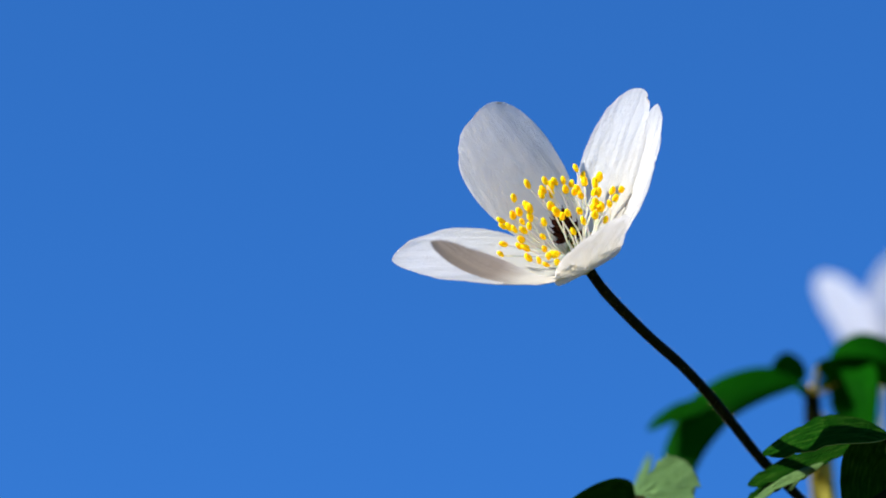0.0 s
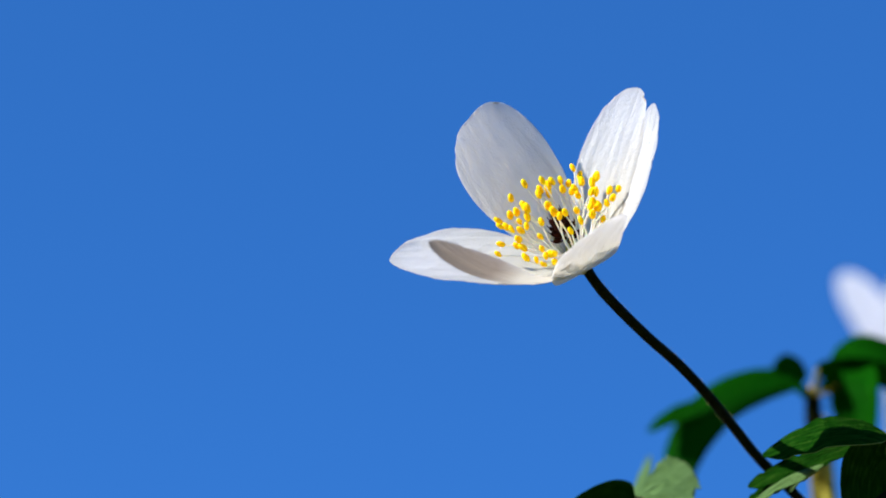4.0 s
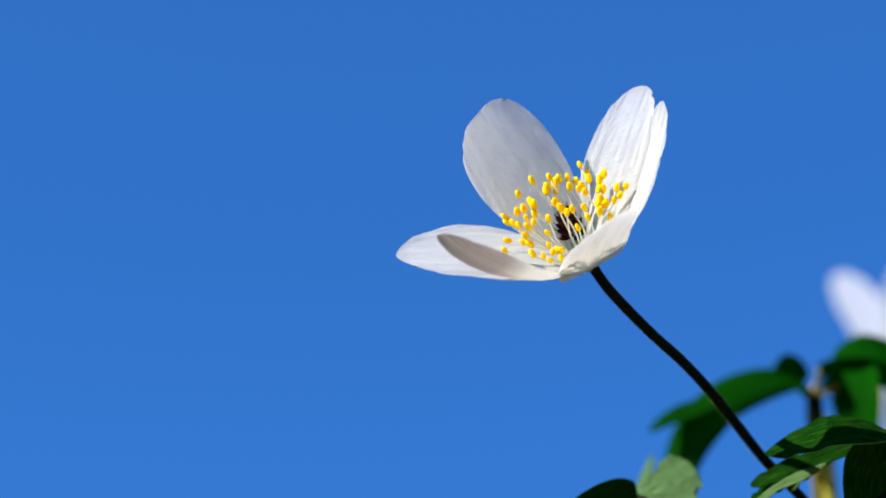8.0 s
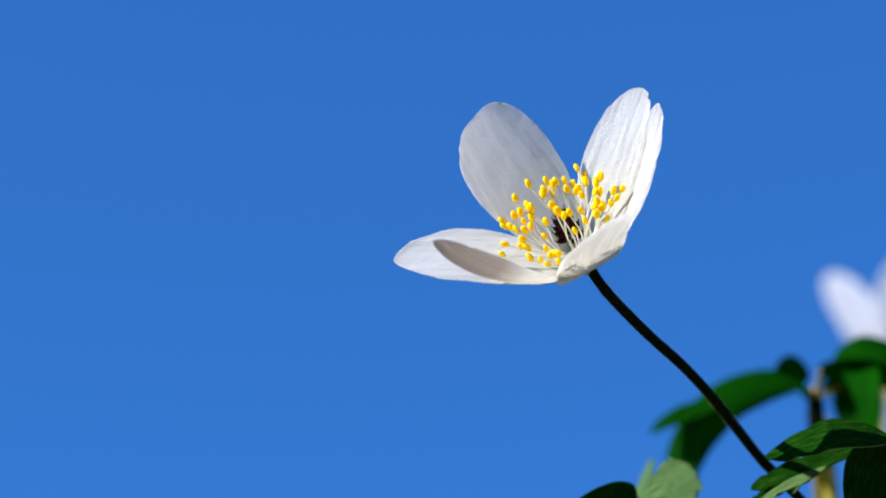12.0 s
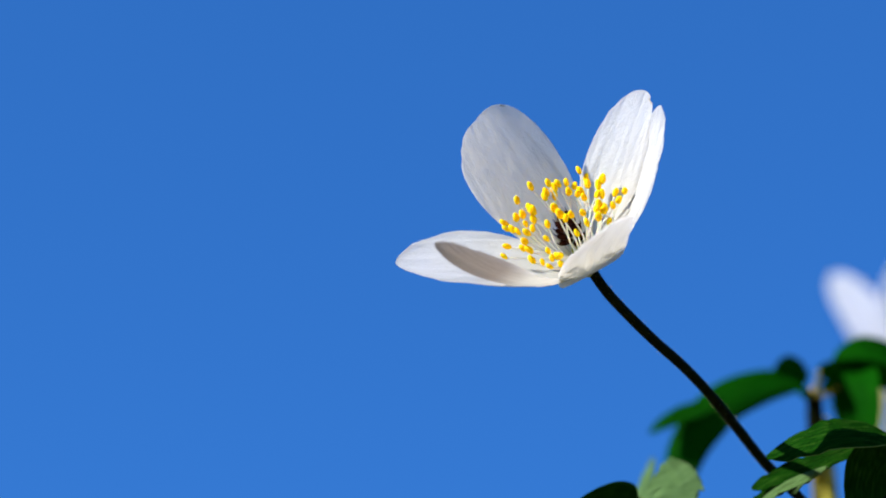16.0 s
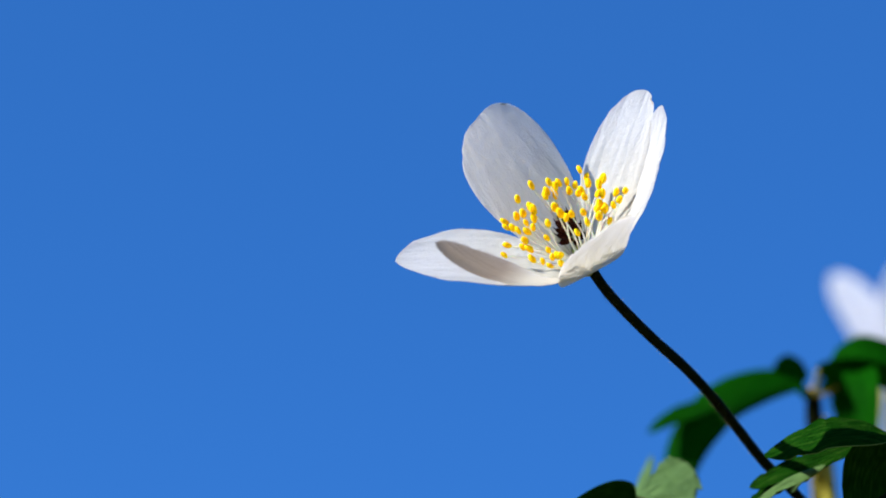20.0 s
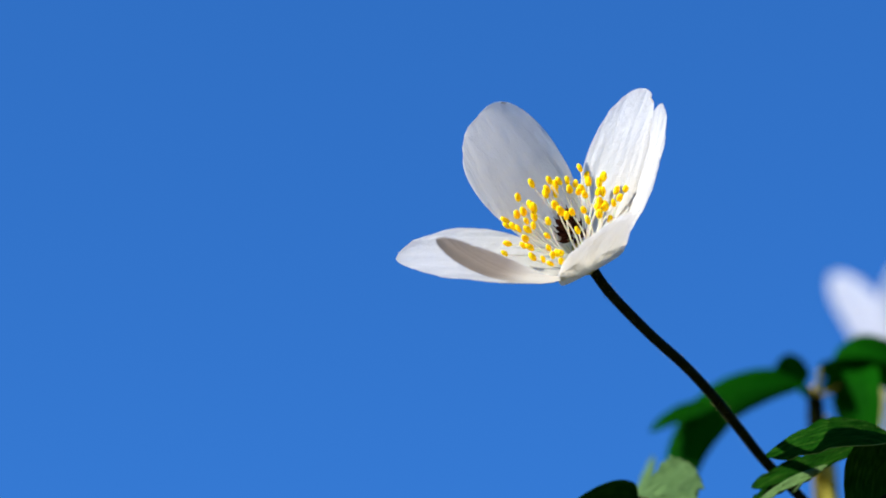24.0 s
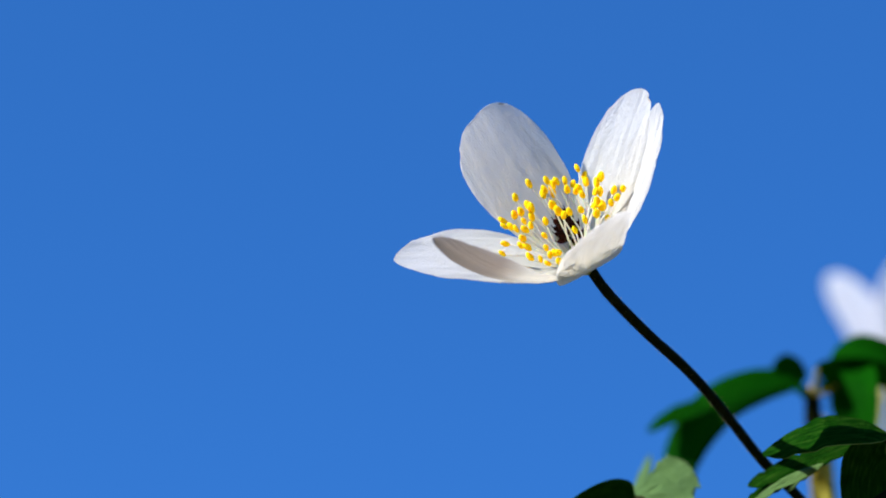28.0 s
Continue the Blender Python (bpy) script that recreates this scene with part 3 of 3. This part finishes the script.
leaf_part("leaf", [
    ((spot(59.38, 410.0, -24.07), spot(57.77, 409.0, -21.25), spot(54.37, 407.0, -20.78), spot(49.73, 405.0, -21.77), spot(45.05, 403.0, -23.84), spot(41.41, 402.0, -27.30), spot(38.87, 401.0, -31.02), spot(37.33, 400.0, -35.00), spot(36.16, 399.0, -40.29), spot(35.45, 398.0, -45.56)), VIEW @ Vector((-0.7, 0.3, 0.62)), 3.5, dict(peak=0.5, fold=-0.19, root=0.6)),
    ((spot(43.87, 403.0, -24.38), spot(39.42, 402.0, -25.23), spot(35.80, 401.0, -26.61), spot(32.57, 400.0, -28.88)), VIEW @ Vector((-0.2, 0.7, 0.7)), 1.7, dict(peak=0.35, fold=-0.2)),
    ((spot(56.85, 409.0, -22.90), spot(56.48, 409.0, -20.15), spot(56.16, 410.0, -16.87)), VIEW @ Vector((0.77, 0.1, -0.63)), 3.2, dict(peak=0.58, fold=-0.05)),
], behind, ROOT_B, "narrow green leaf arching over and down", (LEAF_FRESH, LEAF_FRESH))
leaf_part("leaf", [
    ((spot(62.98, 407.0, -20.05), spot(65.98, 408.0, -17.62), spot(69.54, 409.0, -16.47), spot(73.86, 410.0, -17.43), spot(77.55, 410.0, -20.19)), VIEW @ Vector((-0.1, 0.82, 0.56)), 4.2, dict(peak=0.50, fold=-0.1)),
    ((spot(60.14, 407.0, -19.77), spot(63.37, 406.0, -19.36), spot(67.83, 407.0, -19.59), spot(72.58, 408.0, -21.20), spot(75.80, 408.0, -23.77)), VIEW @ Vector((-0.1, 0.75, -0.65)), 3.2, dict(peak=0.45, fold=-0.1, root=0.5)),
    ((spot(62.46, 417.0, -21.85), spot(65.81, 418.0, -22.00), spot(67.69, 418.0, -24.63), spot(67.90, 417.0, -32.26)), VIEW @ Vector((0.75, -0.3, 0.6)), 3.6, dict(peak=0.55, fold=-0.4, root=0.6)),
    ((spot(65.15, 408.0, -20.28), spot(66.20, 401.0, -19.75), spot(66.80, 396.0, -22.89), spot(66.56, 393.0, -31.73)), VIEW @ Vector((0.7, -0.7, 0.1)), 2.7, dict(peak=0.5, fold=-0.2, root=0.4)),
], behind, ROOT_B, "green leaf in four arching and drooping lobes", (LEAF_FRESH, LEAF_FRESH))

# ---- the second flower, farther up the bank ----
HEAD_C = spot(105.26, 600.0, -24.69)
ROOT_C = Vector((HEAD_C.x + 0.004, HEAD_C.y + 0.01, ground_z(HEAD_C.x, HEAD_C.y)))
second = tagged(new("wood_anemone"), "white wood anemone flower farther up the bank, behind leaves", "flower", "wood anemones")
second.location = ROOT_C
stalk("stem", (ROOT_C - Vector((0, 0, 0.006)), spot(104.66, 602.0, -48.61), spot(104.62, 601.0, -35.01), HEAD_C), 1.5, 1.2, NODE_PALE, second, ROOT_C, "pale yellowish green stem")
TURN_C = Vector((0.22, 0.80, 0.57)).to_track_quat("Z", "Y")
side = TURN_C.inverted() @ Vector((-0.85, 0.30, 0.45))
FIRST = math.degrees(math.atan2(side.y, side.x))
# azimuth from the first, and lean of its petals
PETALS_C = [(FIRST + az, lean, 4, 27.0 - 0.5 * (k % 3), 7.3, 0.46, 0.06, 0, 0) for k, (az, lean) in
            enumerate(((0, 40), (-70, 38), (-125, 40), (-175, 38), (-222, 40), (-270, 34)))]
head_c = flower_head(second, PETALS_C, [(k * 137.5, 12 + 30 * (k % 7) / 7, 7.5 + 1.5 * (k % 3) / 3) for k in range(36)], 11, False, None, PETAL_SKY_TINT, PETAL_SKY_TINT)
head_c.matrix_basis = Matrix.Translation(HEAD_C - ROOT_C) @ VIEW.to_4x4() @ TURN_C.to_matrix().to_4x4()


# ---- the wind ----
def motions():
    def stood(x, z):
        return pose(ROOT.x, ROOT.y, ROOT.z + z * MM, 0, math.degrees(x / 150), 0)

    def stood_b(x, z):
        return pose(ROOT_B.x, ROOT_B.y, ROOT_B.z + 0.89 * z * MM, 0, math.degrees(x / 222), 0)

    def stood_c(x):
        return pose(*ROOT_C, 0, math.degrees(x / 170), 0)

    walk(anemone, [(0, stood(0.00, -0.00)), (0.5, stood(0.21, 0.43)), (1, stood(0.42, 0.32)), (1.5, stood(0.42, 0.31)), (2, stood(0.21, 0.42)), (2.5, stood(0.21, -0.10)),
        (3, stood(0.32, 0.11)), (3.5, stood(-0.11, -0.21)), (4, stood(-0.00, -0.22)), (4.5, stood(0.05, -0.26)), (5, stood(0.20, -0.30)),
        (5.5, stood(0.31, -0.32)), (6, stood(0.42, -0.21)), (6.5, stood(0.31, -0.32)), (7, stood(0.52, -0.32)), (7.5, stood(0.10, -0.32)),
        (8, stood(0.31, -0.10)), (8.5, stood(0.32, -0.32)), (9, stood(0.84, -0.21)), (9.5, stood(0.52, -0.42)), (10, stood(0.52, -0.53)),
        (10.5, stood(0.42, -0.42)), (11, stood(0.21, -0.53)), (11.5, stood(0.42, -0.52)), (12, stood(0.31, -0.52)), (12.5, stood(0.52, -0.42)),
        (13, stood(0.55, -0.44)), (13.5, stood(0.43, -0.47)), (14, stood(0.39, -0.51)), (14.5, stood(0.42, -0.53)), (15, stood(0.42, -0.53)),
        (15.5, stood(0.42, -0.53)), (16, stood(0.42, -0.53)), (16.5, stood(0.32, -0.43)), (17, stood(0.32, -0.53)), (17.5, stood(0.32, -0.53)),
        (18, stood(0.32, -0.52)), (18.5, stood(0.21, -0.52)), (19, stood(0.21, -0.53)), (19.5, stood(0.10, -0.43)), (20, stood(0.21, -0.32)),
        (20.5, stood(0.10, -0.32)), (21, stood(0.10, -0.21)), (21.5, stood(0.00, -0.21)), (22, stood(0.08, -0.19)), (22.5, stood(0.06, -0.16)),
        (23, stood(0.13, -0.12)), (23.5, stood(0.21, -0.11)), (24, stood(0.42, -0.32)), (24.5, stood(0.52, -0.32)), (25, stood(0.52, -0.21)),
        (25.5, stood(0.52, -0.42)), (26, stood(0.42, -0.32)), (26.5, stood(0.21, -0.21)), (27, stood(0.31, -0.21)), (27.5, stood(0.21, -0.21)),
        (28, stood(0.00, -0.10))])
    walk(head, [(0, head_pose(-0.00, -0.00, -0.00, 0.00, 0.00)), (0.5, head_pose(-0.06, 0.49, -2.35, 0.34, 0.04)), (1, head_pose(-0.03, 0.53, -2.24, 0.09, 0.11)),
        (1.5, head_pose(0.06, 0.32, -1.38, 0.20, -0.27)), (2, head_pose(0.14, 0.41, -2.10, 0.63, -0.58)), (2.5, head_pose(-0.21, 0.05, -0.41, -0.53, -0.48)),
        (3, head_pose(0.09, 0.44, -0.48, 0.60, 0.18)), (3.5, head_pose(-0.44, 0.23, -0.36, -0.47, 0.06)), (4, head_pose(-0.31, 0.24, -0.13, -0.30, 0.14)),
        (4.5, head_pose(-0.31, 0.00, -0.15, -0.41, 0.34)), (5, head_pose(-0.16, -0.12, 0.09, -0.28, 0.53)), (5.5, head_pose(-0.03, -0.11, 0.33, -0.12, 0.61)),
        (6, head_pose(0.07, 0.06, 0.10, 0.53, 0.92)), (6.5, head_pose(-0.22, -0.04, 0.03, -0.14, 0.21)), (7, head_pose(0.01, 0.15, -0.26, 0.37, 0.85)),
        (7.5, head_pose(-0.01, 0.19, -0.57, -0.06, 0.74)), (8, head_pose(0.08, 0.37, -0.68, 0.25, 0.63)), (8.5, head_pose(0.09, 0.37, -1.57, 0.13, 1.70)),
        (9, head_pose(0.21, 0.38, -0.55, 1.08, 1.73)), (9.5, head_pose(-0.00, 0.06, -0.01, 0.03, 0.87)), (10, head_pose(0.02, 0.26, -0.32, -0.13, 0.81)),
        (10.5, head_pose(-0.04, 0.25, 0.02, -0.12, 0.22)), (11, head_pose(-0.04, 0.20, -0.21, -0.48, 0.17)),
        (11.5, head_pose(-0.07, 0.39, -0.19, -0.24, 0.15)), (12, head_pose(-0.19, 0.42, -0.41, -0.40, 0.31)),
        (12.5, head_pose(-0.14, 0.47, -0.38, -0.15, 0.24)), (13, head_pose(-0.05, 0.49, -0.23, -0.08, 0.24)),
        (13.5, head_pose(-0.17, 0.28, -0.46, -0.41, 0.23)), (14, head_pose(-0.14, 0.18, -0.43, -0.53, 0.23)),
        (14.5, head_pose(-0.06, 0.20, -0.28, -0.46, 0.23)), (15, head_pose(-0.03, 0.20, -0.30, -0.58, 0.09)),
        (15.5, head_pose(-0.04, 0.09, -0.19, -0.29, 0.37)), (16, head_pose(-0.07, 0.13, -0.47, -0.43, 0.13)),
        (16.5, head_pose(0.11, 0.18, -0.46, -0.05, 0.54)), (17, head_pose(-0.04, 0.04, -0.33, -0.53, 0.09)),
        (17.5, head_pose(0.05, -0.06, -0.32, -0.37, -0.06)), (18, head_pose(0.01, -0.00, -0.36, -0.54, 0.04)),
        (18.5, head_pose(0.11, -0.02, -0.32, -0.49, 0.16)), (19, head_pose(0.01, -0.12, -0.14, -0.41, 0.02)),
        (19.5, head_pose(0.01, -0.12, -0.22, -0.42, 0.20)), (20, head_pose(0.16, 0.07, -0.19, 0.09, 0.35)), (20.5, head_pose(0.13, -0.02, -0.76, -0.28, 0.05)),
        (21, head_pose(0.05, 0.07, -0.41, 0.27, 0.11)), (21.5, head_pose(0.05, 0.11, -0.38, 0.10, 0.10)), (22, head_pose(0.12, 0.20, -0.38, 0.17, 0.05)),
        (22.5, head_pose(-0.01, 0.16, -0.96, -0.17, -0.08)), (23, head_pose(-0.01, 0.23, -1.28, -0.29, -0.21)),
        (23.5, head_pose(0.07, 0.32, -1.28, -0.22, -0.26)), (24, head_pose(-0.03, 0.21, -0.70, -0.04, 0.30)), (24.5, head_pose(0.12, 0.20, -0.55, 0.17, 0.81)),
        (25, head_pose(0.09, 0.24, -0.56, 0.19, 0.55)), (25.5, head_pose(0.01, 0.04, -0.14, -0.11, 0.57)), (26, head_pose(0.10, 0.13, -0.51, 0.00, 0.46)),
        (26.5, head_pose(0.05, 0.25, -0.83, -0.17, 0.32)), (27, head_pose(0.17, 0.21, -0.98, -0.05, 0.38)), (27.5, head_pose(0.16, 0.14, -1.05, -0.29, -0.10)),
        (28, head_pose(0.22, 0.08, -1.23, -0.12, -0.16))])
    walk(peduncle, [(0, stalk_pose(0.00, -0.00, -0.00)), (0.5, stalk_pose(-0.27, 0.29, 0.41)), (1, stalk_pose(-0.28, 0.29, 0.48)), (1.5, stalk_pose(-0.13, 0.14, 0.37)),
        (2, stalk_pose(-0.14, 0.15, 0.52)), (2.5, stalk_pose(-0.12, 0.13, -0.16)), (3, stalk_pose(-0.18, 0.19, 0.51)), (3.5, stalk_pose(-0.32, 0.34, -0.23)),
        (4, stalk_pose(-0.26, 0.28, -0.08)), (4.5, stalk_pose(-0.14, 0.15, -0.31)), (5, stalk_pose(-0.02, 0.02, -0.28)), (5.5, stalk_pose(0.04, -0.04, -0.14)),
        (6, stalk_pose(0.00, -0.00, 0.13)), (6.5, stalk_pose(-0.08, 0.09, -0.26)), (7, stalk_pose(-0.07, 0.07, 0.15)), (7.5, stalk_pose(-0.10, 0.11, 0.17)),
        (8, stalk_pose(-0.15, 0.16, 0.43)), (8.5, stalk_pose(-0.14, 0.15, 0.45)), (9, stalk_pose(-0.09, 0.10, 0.58)), (9.5, stalk_pose(-0.03, 0.03, 0.06)),
        (10, stalk_pose(-0.12, 0.13, 0.27)), (10.5, stalk_pose(-0.14, 0.15, 0.20)), (11, stalk_pose(-0.12, 0.12, 0.15)), (11.5, stalk_pose(-0.23, 0.24, 0.31)),
        (12, stalk_pose(-0.30, 0.32, 0.21)), (12.5, stalk_pose(-0.30, 0.32, 0.31)), (13, stalk_pose(-0.27, 0.29, 0.41)), (13.5, stalk_pose(-0.22, 0.23, 0.10)),
        (14, stalk_pose(-0.16, 0.17, 0.03)), (14.5, stalk_pose(-0.13, 0.13, 0.13)), (15, stalk_pose(-0.12, 0.12, 0.16)), (15.5, stalk_pose(-0.06, 0.07, 0.05)),
        (16, stalk_pose(-0.10, 0.10, 0.05)), (16.5, stalk_pose(-0.04, 0.04, 0.28)), (17, stalk_pose(-0.04, 0.04, -0.00)),
        (17.5, stalk_pose(0.06, -0.06, -0.01)), (18, stalk_pose(0.00, -0.00, 0.00)), (18.5, stalk_pose(0.06, -0.07, 0.10)),
        (19, stalk_pose(0.07, -0.07, -0.10)), (19.5, stalk_pose(0.07, -0.07, -0.10)), (20, stalk_pose(0.04, -0.04, 0.24)),
        (20.5, stalk_pose(0.07, -0.07, 0.12)), (21, stalk_pose(-0.01, 0.01, 0.11)), (21.5, stalk_pose(-0.03, 0.04, 0.15)), (22, stalk_pose(-0.04, 0.05, 0.31)),
        (22.5, stalk_pose(-0.09, 0.09, 0.14)), (23, stalk_pose(-0.12, 0.13, 0.22)), (23.5, stalk_pose(-0.13, 0.14, 0.38)), (24, stalk_pose(-0.12, 0.13, 0.17)),
        (24.5, stalk_pose(-0.04, 0.04, 0.32)), (25, stalk_pose(-0.07, 0.08, 0.32)), (25.5, stalk_pose(-0.02, 0.02, 0.05)), (26, stalk_pose(-0.02, 0.02, 0.22)),
        (26.5, stalk_pose(-0.10, 0.11, 0.29)), (27, stalk_pose(-0.02, 0.03, 0.37)), (27.5, stalk_pose(0.01, -0.01, 0.30)), (28, stalk_pose(0.06, -0.06, 0.30))])
    walk(behind, [(0, stood_b(0.00, -0.00)), (0.5, stood_b(0.32, 0.32)), (1, stood_b(0.48, 0.16)), (1.5, stood_b(0.63, 0.32)), (2, stood_b(0.48, 0.24)),
        (2.5, stood_b(0.16, -0.16)), (3, stood_b(0.55, 0.08)), (3.5, stood_b(0.00, -0.32)), (4, stood_b(0.05, -0.32)), (4.5, stood_b(0.16, -0.32)),
        (5, stood_b(0.27, -0.32)), (5.5, stood_b(0.32, -0.32)), (6, stood_b(0.40, -0.32)), (6.5, stood_b(0.24, -0.32)), (7, stood_b(0.48, -0.32)),
        (7.5, stood_b(0.00, -0.48)), (8, stood_b(0.32, -0.32)), (8.5, stood_b(0.16, -0.48)), (9, stood_b(0.95, -0.32)), (9.5, stood_b(0.48, -0.48)),
        (10, stood_b(0.48, -0.55)), (10.5, stood_b(0.48, -0.48)), (11, stood_b(0.32, -0.55)), (11.5, stood_b(0.55, -0.48)), (12, stood_b(0.48, -0.55)),
        (12.5, stood_b(0.71, -0.48)), (13, stood_b(0.69, -0.50)), (13.5, stood_b(0.63, -0.56)), (14, stood_b(0.58, -0.61)), (14.5, stood_b(0.55, -0.64)),
        (15, stood_b(0.48, -0.64)), (15.5, stood_b(0.48, -0.64)), (16, stood_b(0.32, -0.64)), (16.5, stood_b(0.39, -0.48)), (17, stood_b(0.16, -0.64)),
        (17.5, stood_b(0.16, -0.64)), (18, stood_b(0.16, -0.64)), (18.5, stood_b(0.16, -0.64)), (19, stood_b(0.00, -0.64)), (19.5, stood_b(0.00, -0.64)),
        (20, stood_b(0.16, -0.48)), (20.5, stood_b(0.00, -0.40)), (21, stood_b(0.00, -0.32)), (21.5, stood_b(0.00, -0.32)), (22, stood_b(0.05, -0.32)),
        (22.5, stood_b(0.16, -0.32)), (23, stood_b(0.27, -0.32)), (23.5, stood_b(0.32, -0.32)), (24, stood_b(0.48, -0.32)), (24.5, stood_b(0.48, -0.48)),
        (25, stood_b(0.63, -0.32)), (25.5, stood_b(0.48, -0.48)), (26, stood_b(0.48, -0.32)), (26.5, stood_b(0.24, -0.32)), (27, stood_b(0.16, -0.32)),
        (27.5, stood_b(0.16, -0.32)), (28, stood_b(0.00, -0.32))])
    walk(second, [(0, stood_c(0.00)), (0.5, stood_c(1.85)), (1, stood_c(3.17)), (1.5, stood_c(2.53)), (2, stood_c(2.69)), (2.5, stood_c(2.71)), (3, stood_c(2.88)),
        (3.5, stood_c(3.19)), (4, stood_c(3.09)), (4.5, stood_c(2.71)), (5, stood_c(2.44)), (5.5, stood_c(2.54)), (6, stood_c(2.69)), (6.5, stood_c(2.93)),
        (7, stood_c(2.40)), (7.5, stood_c(2.45)), (8, stood_c(2.31)), (8.5, stood_c(2.38)), (9, stood_c(2.31)), (9.5, stood_c(2.38)), (10, stood_c(1.92)),
        (10.5, stood_c(1.84)), (11, stood_c(1.73)), (11.5, stood_c(1.51)), (12, stood_c(1.15)), (12.5, stood_c(1.29)), (13, stood_c(1.27)),
        (13.5, stood_c(1.05)), (14, stood_c(0.94)), (14.5, stood_c(1.04)), (15, stood_c(0.96)), (15.5, stood_c(1.59)), (16, stood_c(1.83)),
        (16.5, stood_c(0.77)), (17, stood_c(0.00)), (17.5, stood_c(0.66)), (18, stood_c(1.15)), (18.5, stood_c(1.33)), (19, stood_c(1.15)),
        (19.5, stood_c(1.38)), (20, stood_c(1.92)), (20.5, stood_c(1.84)), (21, stood_c(2.50)), (21.5, stood_c(1.65)), (22, stood_c(1.46)),
        (22.5, stood_c(1.31)), (23, stood_c(1.26)), (23.5, stood_c(1.63)), (24, stood_c(1.92)), (24.5, stood_c(2.38)), (25, stood_c(2.31)),
        (25.5, stood_c(2.54)), (26, stood_c(1.92)), (26.5, stood_c(1.49)), (27, stood_c(0.67)), (27.5, stood_c(1.09)), (28, stood_c(1.44))])

motions()
